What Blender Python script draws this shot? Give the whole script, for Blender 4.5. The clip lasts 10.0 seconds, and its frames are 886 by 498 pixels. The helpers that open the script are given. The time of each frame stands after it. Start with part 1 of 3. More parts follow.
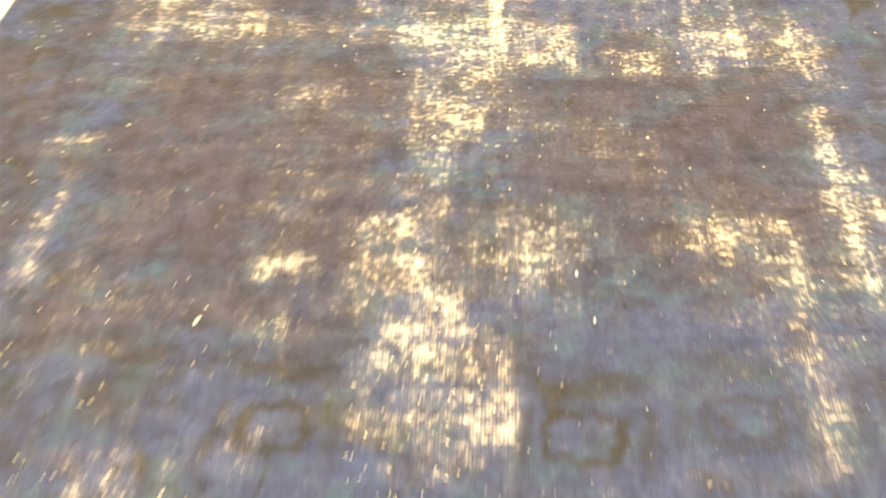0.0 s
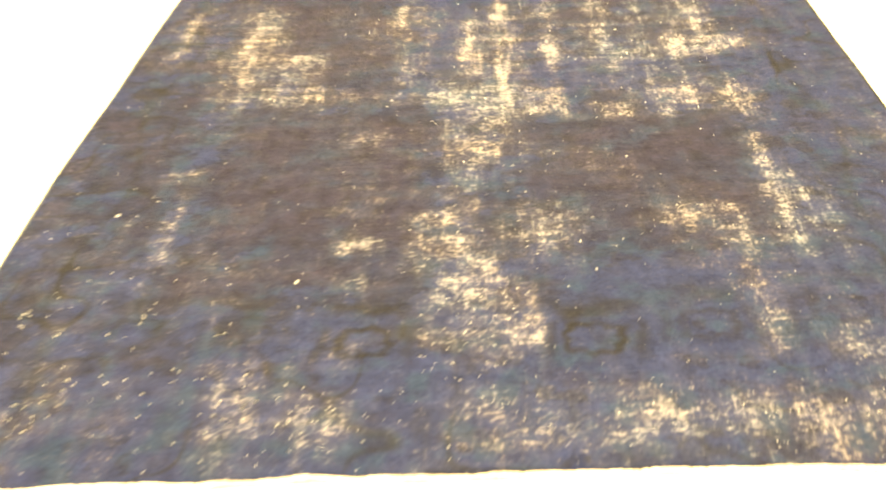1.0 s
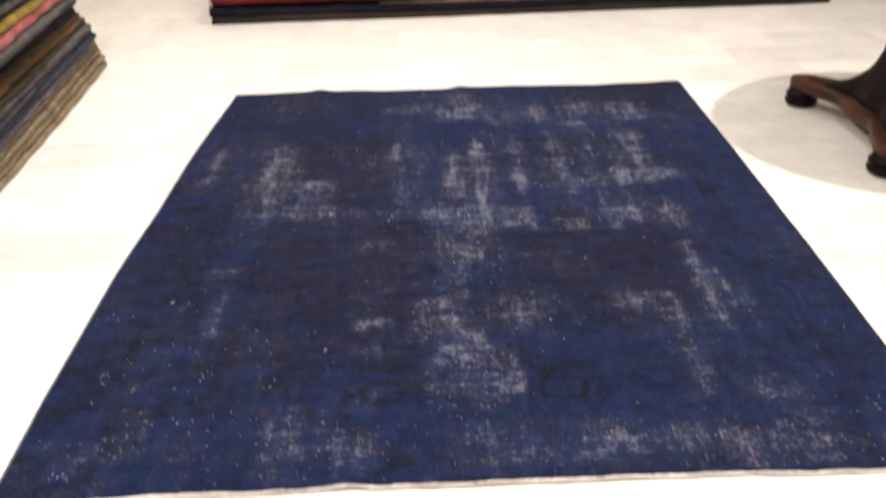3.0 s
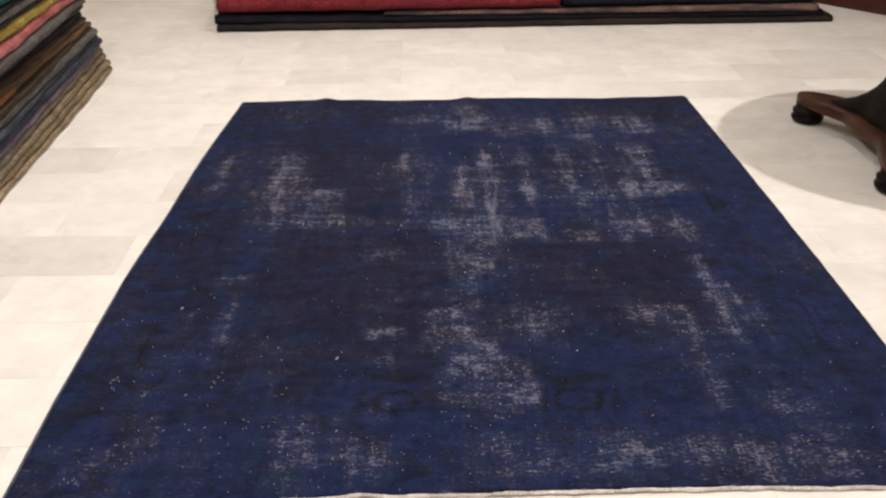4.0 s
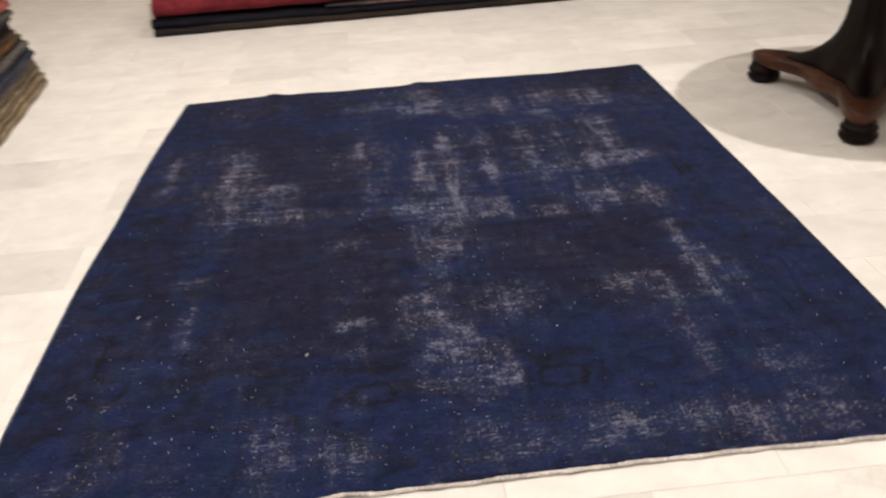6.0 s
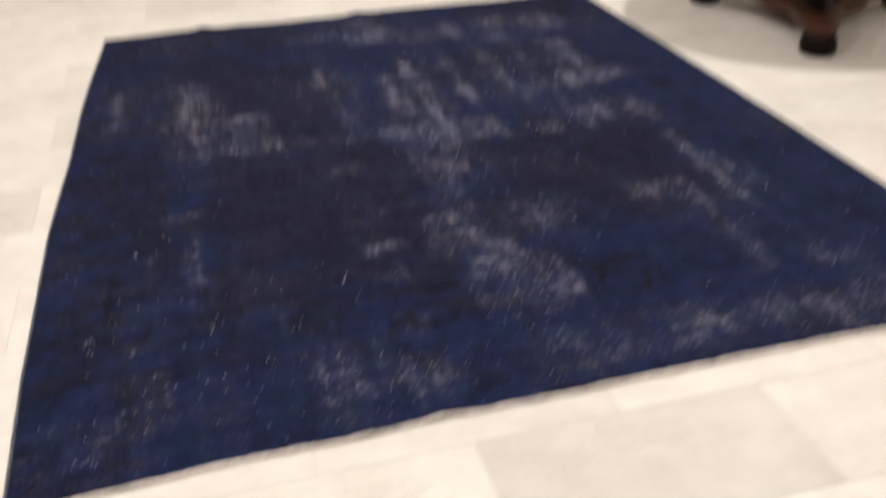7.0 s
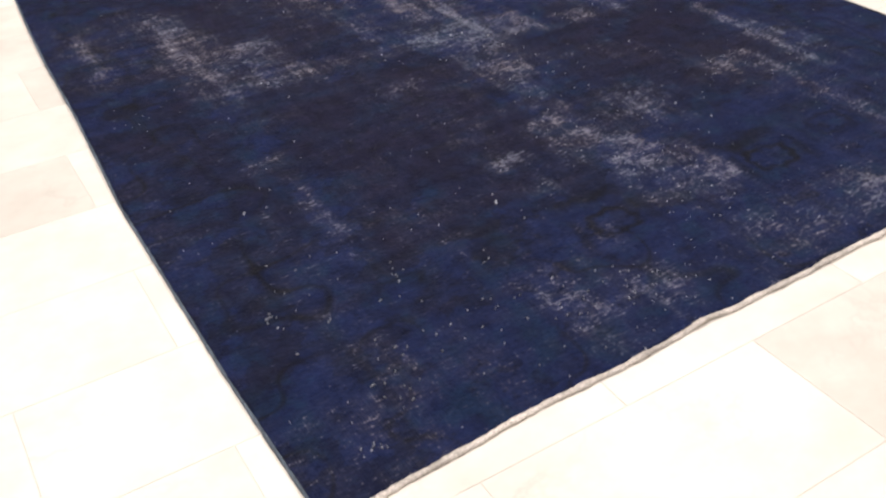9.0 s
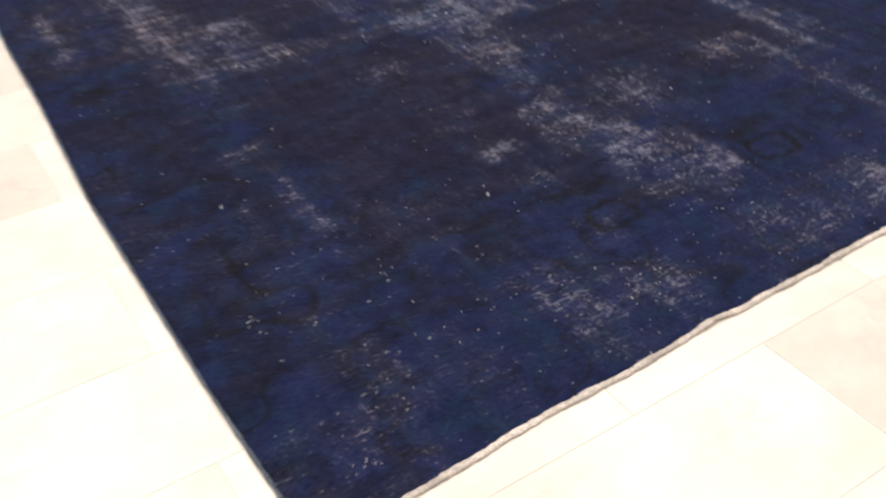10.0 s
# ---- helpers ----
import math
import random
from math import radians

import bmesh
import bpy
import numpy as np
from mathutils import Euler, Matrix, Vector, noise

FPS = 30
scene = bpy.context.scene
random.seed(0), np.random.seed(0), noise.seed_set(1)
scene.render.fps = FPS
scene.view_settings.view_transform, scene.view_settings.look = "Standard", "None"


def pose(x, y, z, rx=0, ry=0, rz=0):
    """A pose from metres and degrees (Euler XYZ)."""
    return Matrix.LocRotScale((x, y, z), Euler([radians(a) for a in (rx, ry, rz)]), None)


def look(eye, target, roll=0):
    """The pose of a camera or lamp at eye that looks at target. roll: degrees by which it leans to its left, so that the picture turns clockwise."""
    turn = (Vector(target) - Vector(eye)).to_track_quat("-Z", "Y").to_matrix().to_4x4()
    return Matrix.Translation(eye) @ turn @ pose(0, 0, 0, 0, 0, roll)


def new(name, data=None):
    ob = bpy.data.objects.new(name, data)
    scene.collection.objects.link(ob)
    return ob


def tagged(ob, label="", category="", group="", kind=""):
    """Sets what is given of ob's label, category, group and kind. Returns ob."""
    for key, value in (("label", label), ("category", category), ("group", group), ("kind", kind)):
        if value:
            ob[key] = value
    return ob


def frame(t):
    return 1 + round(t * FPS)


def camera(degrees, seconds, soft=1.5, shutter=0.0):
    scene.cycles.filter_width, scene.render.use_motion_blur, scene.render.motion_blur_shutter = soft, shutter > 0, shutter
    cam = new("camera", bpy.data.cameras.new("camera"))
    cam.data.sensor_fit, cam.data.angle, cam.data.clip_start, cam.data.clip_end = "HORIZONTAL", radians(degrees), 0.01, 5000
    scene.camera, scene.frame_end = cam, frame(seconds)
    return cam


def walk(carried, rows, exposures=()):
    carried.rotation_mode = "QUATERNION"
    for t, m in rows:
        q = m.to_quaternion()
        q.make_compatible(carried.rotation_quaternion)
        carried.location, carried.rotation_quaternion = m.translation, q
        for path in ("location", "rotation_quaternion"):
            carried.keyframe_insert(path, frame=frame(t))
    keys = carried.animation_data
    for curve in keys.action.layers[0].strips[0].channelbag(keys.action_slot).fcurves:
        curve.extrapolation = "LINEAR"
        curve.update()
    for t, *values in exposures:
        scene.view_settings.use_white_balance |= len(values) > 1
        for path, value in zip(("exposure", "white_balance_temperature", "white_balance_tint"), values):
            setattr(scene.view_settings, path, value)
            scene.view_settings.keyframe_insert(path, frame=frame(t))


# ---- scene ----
cam = camera(50.3, 10.0, soft=2.3, shutter=0.9)
PATH = [
    (0, (0.081, 0.093, 1.101), (-0.036, 1.464, -0.35), -2.8),
    (0.2, (0.075, -0.047, 1.115), (-0.046, 1.372, -0.289), -2.0),
    (0.5, (0.069, -0.231, 1.147), (-0.068, 1.278, -0.159), -4.4),
    (1, (-0.004, -0.49, 1.177), (-0.083, 1.107, -0.024), -3.4),
    (1.5, (-0.113, -0.724, 1.21), (-0.154, 0.918, 0.068), -2.8),
    (2, (-0.085, -0.873, 1.22), (-0.104, 0.837, 0.183), -2.7),
    (2.5, (-0.061, -0.95, 1.286), (-0.051, 0.76, 0.25), -1.7),
    (3, (-0.094, -0.99, 1.319), (-0.075, 0.777, 0.383), -1.5),
    (3.2, (-0.11, -0.988, 1.313), (-0.088, 0.793, 0.404), -1.3),
    (4.5, (-0.159, -0.983, 1.308), (-0.115, 0.79, 0.384), -0.0),
    (5, (-0.142, -0.979, 1.312), (-0.105, 0.777, 0.355), -0.8),
    (5.5, (-0.132, -0.965, 1.308), (-0.093, 0.789, 0.349), -1.7),
    (5.7, (-0.094, -0.943, 1.277), (-0.065, 0.829, 0.349), -3.7),
    (6.8, (-0.558, -0.804, 1.102), (-0.127, 0.924, 0.193), -1.2),
    (7, (-0.598, -0.761, 1.069), (-0.164, 0.919, 0.075), -1.8),
    (7.2, (-0.673, -0.678, 1.048), (-0.206, 0.953, -0.012), -1.4),
    (7.5, (-0.795, -0.565, 1.046), (-0.303, 1.027, -0.06), -4.0),
    (7.7, (-0.859, -0.516, 1.018), (-0.393, 1.036, -0.155), -5.8),
    (8, (-0.985, -0.445, 1.023), (-0.487, 1.055, -0.203), -5.0),
    (8.2, (-1.089, -0.399, 1.039), (-0.495, 1.058, -0.196), -4.1),
    (8.5, (-1.2, -0.383, 1.038), (-0.502, 1.032, -0.192), -4.2),
    (9, (-1.254, -0.341, 1.049), (-0.45, 1.059, -0.131), -2.8),
    (9.5, (-1.277, -0.32, 1.045), (-0.467, 1.085, -0.125), -1.8),
    (10, (-1.235, -0.239, 1.023), (-0.395, 1.103, -0.199), -1.7),
]
walk(cam, [(t, look(eye, target, roll)) for t, eye, target, roll in PATH],
     exposures=[(0.0, 3.40, 38000, -11), (0.5, 3.24, 35000, -11), (1.0, 2.98, 31000, -9), (1.5, 2.45, 18000, -2), (1.8, 1.9, 10000, 5), (2.1, 1.4, 7000, 10), (2.6, 0.85, 6400, 10),
                (3.0, 0.54, 6150, 10), (3.3, 0.28, 6100, 11), (4.3, 0.02, 6200, 10), (5.7, 0.02, 6200, 10), (6.8, -0.02, 6200, 10), (7.2, -0.13, 6200, 10), (7.7, -0.13, 6200, 11),
                (8.2, 0.14, 6000, 12), (8.6, 0.2, 6000, 12), (9.0, 0.27, 6000, 10), (10.0, 0.27, 6200, 10)])

# ---- light: warm downlights in the shop's ceiling ----
CEILING = 2.9
world = bpy.data.worlds.new("world")
scene.world = world
world.use_nodes = True
world.node_tree.nodes["Background"].inputs[0].default_value = (1.0, 0.9, 0.8, 1)
world.node_tree.nodes["Background"].inputs[1].default_value = 0.05


def downlight(x, y, watts, size, colour=(1.0, 0.915, 0.82)):
    data = bpy.data.lights.new("downlight", "AREA")
    data.shape, data.size, data.energy, data.color = "DISK", size, watts, colour
    lamp = new("downlight", data)
    lamp.matrix_world = pose(x, y, CEILING - 0.02)
    return lamp


downlight(1.58, 2.10, 50, 0.10)
downlight(-1.5, 0.9, 44, 0.30)
downlight(-1.4, 3.2, 37, 0.30)
downlight(0.2, -0.6, 38, 0.30)
downlight(0.3, 3.9, 25, 0.30)
downlight(2.9, -0.9, 18, 0.30)


# ---- materials ----
def material(name, rough=0.6, metal=0.0):
    m = bpy.data.materials.new(name)
    m.use_nodes = True
    nt = m.node_tree
    b = nt.nodes["Principled BSDF"]
    b.inputs["Roughness"].default_value, b.inputs["Metallic"].default_value = rough, metal
    return m, nt, b


def node(nt, kind, **values):
    n = nt.nodes.new(kind)
    for key, value in values.items():
        n.inputs[key.replace("_", " ")].default_value = value
    return n


def coords(nt, scale=(1, 1, 1), rot=(0, 0, 0), space="Object"):
    tc, mp = nt.nodes.new("ShaderNodeTexCoord"), nt.nodes.new("ShaderNodeMapping")
    mp.inputs["Scale"].default_value, mp.inputs["Rotation"].default_value = scale, rot
    nt.links.new(tc.outputs[space], mp.inputs[0])
    return mp.outputs[0]


def noise_tex(nt, vec, scale, detail=4.0, rough=0.55):
    n = node(nt, "ShaderNodeTexNoise", Scale=scale, Detail=detail, Roughness=rough)
    nt.links.new(vec, n.inputs["Vector"])
    return n.outputs["Fac"]


def ramp(nt, fac, a, b, lo=(0, 0, 0, 1), hi=(1, 1, 1, 1)):
    r = nt.nodes.new("ShaderNodeValToRGB")
    r.color_ramp.elements[0].position, r.color_ramp.elements[1].position = a, b
    r.color_ramp.elements[0].color, r.color_ramp.elements[1].color = lo, hi
    nt.links.new(fac, r.inputs[0])
    return r.outputs[0]


def mix(nt, fac, a, b, blend="MIX"):
    m = nt.nodes.new("ShaderNodeMix")
    m.data_type, m.blend_type = "RGBA", blend
    for value, socket in ((fac, m.inputs[0]), (a, m.inputs[6]), (b, m.inputs[7])):
        if isinstance(value, (int, float, tuple)):
            socket.default_value = value
        else:
            nt.links.new(value, socket)
    return m.outputs[2]


def calc(nt, op, a, b, clamp=False):
    m = nt.nodes.new("ShaderNodeMath")
    m.operation, m.use_clamp = op, clamp
    for value, socket in ((a, m.inputs[0]), (b, m.inputs[1])):
        if isinstance(value, (int, float)):
            socket.default_value = value
        else:
            nt.links.new(value, socket)
    return m.outputs[0]


def bump(nt, b, height, strength, distance):
    n = node(nt, "ShaderNodeBump", Strength=strength, Distance=distance)
    nt.links.new(height, n.inputs["Height"])
    nt.links.new(n.outputs[0], b.inputs["Normal"])


def attribute(nt, name):
    a = nt.nodes.new("ShaderNodeAttribute")
    a.attribute_name = name
    return a.outputs["Fac"]


WEAR_GAIN, WEAR_START = 1.45, 0.88
DYE_BLUE, DYE_NAVY, DYE_TEAL = (0.0090, 0.0134, 0.0480, 1), (0.0080, 0.0106, 0.0325, 1), (0.0070, 0.0148, 0.0380, 1)
DYE_CHARCOAL, DYE_UMBER = (0.0100, 0.0098, 0.0262, 1), (0.0114, 0.0104, 0.0245, 1)


def rug_pile_material():
    m, nt, b = material("worn_navy_wool", 0.95)
    wear, field, motif = attribute(nt, "wear"), attribute(nt, "field"), attribute(nt, "motif")
    centred = lambda value, gain: calc(nt, "MULTIPLY", calc(nt, "SUBTRACT", value, 0.5), gain)
    # dashes along the weft, threads along the warp, and single knots
    dash = noise_tex(nt, coords(nt, (38, 215, 1)), 1.0, 4, 0.62)
    warp = noise_tex(nt, coords(nt, (170, 15, 1)), 1.0, 3, 0.6)
    knot = noise_tex(nt, coords(nt, (105, 140, 1)), 1.0, 3, 0.62)
    clump = noise_tex(nt, coords(nt, (26, 34, 1)), 1.0, 3, 0.6)
    broken = calc(nt, "ADD", calc(nt, "ADD", centred(dash, 3.3), centred(knot, 3.2)), calc(nt, "ADD", centred(warp, 1.2), centred(clump, 1.7)))
    # bare warp threads, half a centimetre apart
    split = nt.nodes.new("ShaderNodeSeparateXYZ")
    nt.links.new(coords(nt, (1210, 1, 1)), split.inputs[0])
    broken = calc(nt, "ADD", broken, calc(nt, "MULTIPLY", calc(nt, "SINE", split.outputs[0], 0.0), 0.15))
    # bare foundation where the pile is gone, a thin grey veil where it is only low
    worn = ramp(nt, calc(nt, "ADD", calc(nt, "ADD", broken, calc(nt, "MULTIPLY", wear, WEAR_GAIN)), -WEAR_START), 0.0, 0.80)
    veil = calc(nt, "MULTIPLY", calc(nt, "MULTIPLY", wear, calc(nt, "MAXIMUM", calc(nt, "ADD", calc(nt, "MULTIPLY", broken, 0.6), 0.5), 0.0)), 0.42, clamp=True)
    # the dye: ultramarine, teal, navy and a browner charcoal, in blots that follow the old pattern
    blot = noise_tex(nt, coords(nt, (1.0, 1.25, 1)), 7.0, 5, 0.62)
    shade = calc(nt, "ADD", calc(nt, "MULTIPLY", field, 0.5), centred(blot, 2.2))
    teal = ramp(nt, noise_tex(nt, coords(nt), 12.0, 4, 0.6), 0.50, 0.62)
    dye = mix(nt, ramp(nt, shade, -0.55, 0.05), DYE_BLUE, DYE_NAVY)
    dye = mix(nt, calc(nt, "MULTIPLY", teal, 0.7), dye, DYE_TEAL)
    dye = mix(nt, ramp(nt, shade, 0.05, 0.60), dye, DYE_CHARCOAL)
    umber = ramp(nt, noise_tex(nt, coords(nt, (3.0, 6.0, 1)), 1.4, 5, 0.65), 0.52, 0.66)
    dye = mix(nt, calc(nt, "MULTIPLY", umber, 0.45), dye, DYE_UMBER)
    patchy = ramp(nt, noise_tex(nt, coords(nt), 24, 6, 0.72), 0.28, 0.72, (0.52, 0.52, 0.54, 1), (1.46, 1.46, 1.46, 1))
    dye = mix(nt, 1.0, dye, patchy, "MULTIPLY")
    band = ramp(nt, noise_tex(nt, coords(nt, (2.5, 70, 1)), 1.0, 4, 0.6), 0.3, 0.7, (0.91, 0.91, 0.92, 1), (1.09, 1.09, 1.09, 1))
    dye = mix(nt, 1.0, dye, band, "MULTIPLY")
    dye = mix(nt, 1.0, dye, ramp(nt, knot, 0.35, 0.70, (0.86, 0.86, 0.86, 1), (1.40, 1.38, 1.32, 1)), "MULTIPLY")
    dye = mix(nt, calc(nt, "MULTIPLY", motif, 0.80), dye, (0.0066, 0.0062, 0.0058, 1))
    cast = ramp(nt, noise_tex(nt, coords(nt), 3.2, 4), 0.36, 0.66, (0.145, 0.160, 0.226, 1), (0.212, 0.186, 0.208, 1))
    cast.node.color_ramp.elements.new(0.52).color = (0.170, 0.164, 0.220, 1)
    dye = mix(nt, veil, dye, mix(nt, 1.0, cast, (0.66, 0.66, 0.66, 1), "MULTIPLY"))
    nt.links.new(mix(nt, calc(nt, "MULTIPLY", worn, 0.77), dye, cast), b.inputs["Base Color"])
    b.inputs["Sheen Weight"].default_value, b.inputs["Sheen Roughness"].default_value = 0.015, 0.5
    b.inputs["Specular IOR Level"].default_value = 0.08
    bump(nt, b, calc(nt, "SUBTRACT", calc(nt, "MULTIPLY", broken, 0.6), calc(nt, "MULTIPLY", worn, 0.4)), 0.5, 0.003)
    return m


def textile(name, colour, second=None, stripes=0.0, rough=0.95, uneven=0.4):
    """Wool: a ground colour with knots, faded patches and, where told, bands of a second colour."""
    m, nt, b = material(name, rough)
    c = (*colour, 1)
    dark, light = tuple(v * 0.6 for v in colour) + (1,), tuple(min(1, v * 1.35) for v in colour) + (1,)
    out = ramp(nt, noise_tex(nt, coords(nt), 9, 5, 0.65), 0.32, 0.68, dark, light)
    if second:
        band = noise_tex(nt, coords(nt, (stripes * 0.2, stripes * 0.2, stripes * 1.5)), 1.0, 4, 0.6)
        out = mix(nt, ramp(nt, band, 0.44, 0.62), out, (*second, 1))
    tufts = ramp(nt, noise_tex(nt, coords(nt), 75, 4, 0.7), 0.32, 0.68, (1 - 1.1 * uneven,) * 3 + (1,), (1 + 0.9 * uneven,) * 3 + (1,))
    out = mix(nt, 1.0, out, tufts, "MULTIPLY")
    knots = noise_tex(nt, coords(nt), 260, 3, 0.6)
    out = mix(nt, 1.0, out, ramp(nt, knots, 0.3, 0.7, (0.65, 0.65, 0.65, 1), (1.25, 1.25, 1.25, 1)), "MULTIPLY")
    nt.links.new(out, b.inputs["Base Color"])
    b.inputs["Specular IOR Level"].default_value = 0.15
    weave = noise_tex(nt, coords(nt, (70, 70, 110)), 1.0, 4, 0.65)
    bump(nt, b, calc(nt, "ADD", knots, weave), 0.9, 0.006)
    return m


def tile_material(name, source, shade=1.0):
    m, nt, b = material(name, 0.42)
    if source == "object":
        info = nt.nodes.new("ShaderNodeObjectInfo")
        tone = info.outputs["Random"]
    else:
        tone = nt.nodes.new("ShaderNodeNewGeometry").outputs["Random Per Island"]
    ground = ramp(nt, tone, 0.0, 1.0, (0.735, 0.698, 0.656, 1), (0.80, 0.757, 0.705, 1))
    ground.node.color_ramp.elements.new(0.22).color = (0.752, 0.714, 0.668, 1)
    ground.node.color_ramp.elements.new(0.40).color = (0.788, 0.748, 0.70, 1)
    ground = mix(nt, 1.0, ground, (shade * 1.005, shade, shade, 1) if shade < 1 else (1.0, 1.0, 1.0, 1), "MULTIPLY")
    # clouded white stone, with soft blots, thin veins and a few darker marks
    off = nt.nodes.new("ShaderNodeCombineXYZ")
    nt.links.new(calc(nt, "MULTIPLY", tone, 37.0), off.inputs[2])
    add = nt.nodes.new("ShaderNodeVectorMath")
    nt.links.new(coords(nt, (3.0, 3.4, 1), (0, 0, 0.25)), add.inputs[0])
    nt.links.new(off.outputs[0], add.inputs[1])
    cloud = ramp(nt, noise_tex(nt, add.outputs[0], 1.5, 6, 0.62), 0.30, 0.70, (0.89, 0.88, 0.87, 1), (1.05, 1.05, 1.05, 1))
    out = mix(nt, 1.0, ground, cloud, "MULTIPLY")
    haze = ramp(nt, noise_tex(nt, add.outputs[0], 4.5, 5, 0.6), 0.36, 0.64, (0.955, 0.95, 0.945, 1), (1.02, 1.02, 1.02, 1))
    out = mix(nt, 1.0, out, haze, "MULTIPLY")
    line = calc(nt, "ABSOLUTE", calc(nt, "SUBTRACT", noise_tex(nt, add.outputs[0], 1.1, 5, 0.6), 0.5), 0.0)
    vein = calc(nt, "MULTIPLY", ramp(nt, line, 0.0, 0.020, (1, 1, 1, 1), (0, 0, 0, 1)), ramp(nt, noise_tex(nt, add.outputs[0], 2.2, 3), 0.50, 0.66))
    out = mix(nt, calc(nt, "MULTIPLY", vein, 0.30), out, (0.45, 0.41, 0.38, 1))
    mark = ramp(nt, noise_tex(nt, add.outputs[0], 3.6, 6, 0.75), 0.68, 0.80)
    out = mix(nt, calc(nt, "MULTIPLY", mark, 0.22), out, (0.40, 0.35, 0.30, 1))
    nt.links.new(out, b.inputs["Base Color"])
    nt.links.new(calc(nt, "ADD", calc(nt, "MULTIPLY", cloud, 0.2), 0.22), b.inputs["Roughness"])
    b.inputs["Specular IOR Level"].default_value = 0.35
    bump(nt, b, noise_tex(nt, coords(nt), 22, 5), 0.10, 0.002)
    return m


def wood_material(name, a, c, gloss=0.25):
    m, nt, b = material(name, 0.4)
    grain = noise_tex(nt, coords(nt, (6, 6, 40)), 1.0, 6, 0.65)
    out = ramp(nt, grain, 0.30, 0.70, (*a, 1), (*c, 1))
    scuff = ramp(nt, noise_tex(nt, coords(nt), 14, 5, 0.7), 0.60, 0.75)
    out = mix(nt, calc(nt, "MULTIPLY", scuff, 0.25), out, (c[0] * 1.7, c[1] * 1.7, c[2] * 1.7, 1))
    nt.links.new(out, b.inputs["Base Color"])
    nt.links.new(ramp(nt, grain, 0.2, 0.8, (0.30, 0.30, 0.30, 1), (0.5, 0.5, 0.5, 1)), b.inputs["Roughness"])
    b.inputs["Specular IOR Level"].default_value = gloss
    bump(nt, b, grain, 0.15, 0.002)
    return m


def plaster(name, colour):
    m, nt, b = material(name, 0.9)
    out = ramp(nt, noise_tex(nt, coords(nt), 1.3, 6, 0.6), 0.3, 0.7, tuple(v * 0.94 for v in colour) + (1,), (*colour, 1))
    nt.links.new(out, b.inputs["Base Color"])
    bump(nt, b, noise_tex(nt, coords(nt), 90, 4), 0.1, 0.002)
    return m


PILE = rug_pile_material()
CREAM_WEFT = textile("cream_cotton_weft", (0.70, 0.635, 0.595), uneven=0.08)
BLUE_BINDING = textile("faded_blue_binding", (0.12, 0.145, 0.185), uneven=0.15)
DARK_BINDING = textile("dark_blue_binding", (0.03, 0.035, 0.06))
LINT = textile("pale_knots", (0.40, 0.42, 0.50))
TILE, TILE_FAR = tile_material("white_tile", "object"), tile_material("white_tile_far", "island")
GREY_TILE = tile_material("grey_white_tile", "object", 0.84)
PALE_GREY_TILE = tile_material("pale_grey_tile", "object", 0.93)
GROUT = plaster("grey_beige_grout", (0.64, 0.60, 0.57))
MAHOGANY = wood_material("mahogany", (0.0022, 0.0014, 0.0016), (0.0085, 0.0034, 0.0032), 0.10)
# the base's wood: some wear, and the lamplight on it put into a paler brown
MAHOGANY_WORN_LIT = wood_material("worn_lit_mahogany", (0.009, 0.0035, 0.0028), (0.090, 0.033, 0.016), 0.18)
RED_WOOD = wood_material("red_brown_wood", (0.030, 0.008, 0.006), (0.075, 0.020, 0.013))
WALL, CEIL = plaster("warm_white_wall", (0.70, 0.64, 0.56)), plaster("white_ceiling", (0.80, 0.78, 0.74))


# ---- mesh helpers ----
def link(name, bm, mat, parent=None, label=""):
    mesh = bpy.data.meshes.new(name)
    bm.to_mesh(mesh)
    bm.free()
    mesh.materials.append(mat)
    ob = new(name, mesh)
    if parent:
        ob.parent = parent
    return tagged(ob, label)


def part(name, bm, mat, parent, label=""):
    return link(name, bm, mat, parent, label)


def smooth(bm):
    for f in bm.faces:
        f.smooth = True
    return bm


def box(x0, x1, y0, y1, z0, z1, bevel=0.0, bm=None):
    own = bm or bmesh.new()
    verts = bmesh.ops.create_cube(own, size=1.0)["verts"]
    for v in verts:
        v.co = ((x0 + x1) / 2 + v.co.x * (x1 - x0), (y0 + y1) / 2 + v.co.y * (y1 - y0), (z0 + z1) / 2 + v.co.z * (z1 - z0))
    if bevel:
        edges = list({e for v in verts for e in v.link_edges})
        bmesh.ops.bevel(own, geom=edges, offset=bevel, segments=2, affect="EDGES", profile=0.5)
    return own


def turned(profile, steps=32, bm=None, x=0.0, y=0.0):
    """A body turned round the upright axis, from rows of radius and height."""
    own = bm or bmesh.new()
    rings = [[own.verts.new((x + r * math.cos(2 * math.pi * k / steps), y + r * math.sin(2 * math.pi * k / steps), z)) for k in range(steps)] for r, z in profile]
    for lower, upper in zip(rings, rings[1:]):
        for k in range(steps):
            own.faces.new((lower[k], lower[(k + 1) % steps], upper[(k + 1) % steps], upper[k]))
    own.faces.new(rings[0][::-1])
    own.faces.new(rings[-1])
    return smooth(own)


def swept(sections):
    """A skin over closed sections, each a list of points, with both ends closed."""
    own = bmesh.new()
    rings = [[own.verts.new(p) for p in s] for s in sections]
    n = len(rings[0])
    for a, c in zip(rings, rings[1:]):
        for k in range(n):
            own.faces.new((a[k], a[(k + 1) % n], c[(k + 1) % n], c[k]))
    own.faces.new(rings[0][::-1])
    own.faces.new(rings[-1])
    bmesh.ops.recalc_face_normals(own, faces=own.faces)
    return smooth(own)


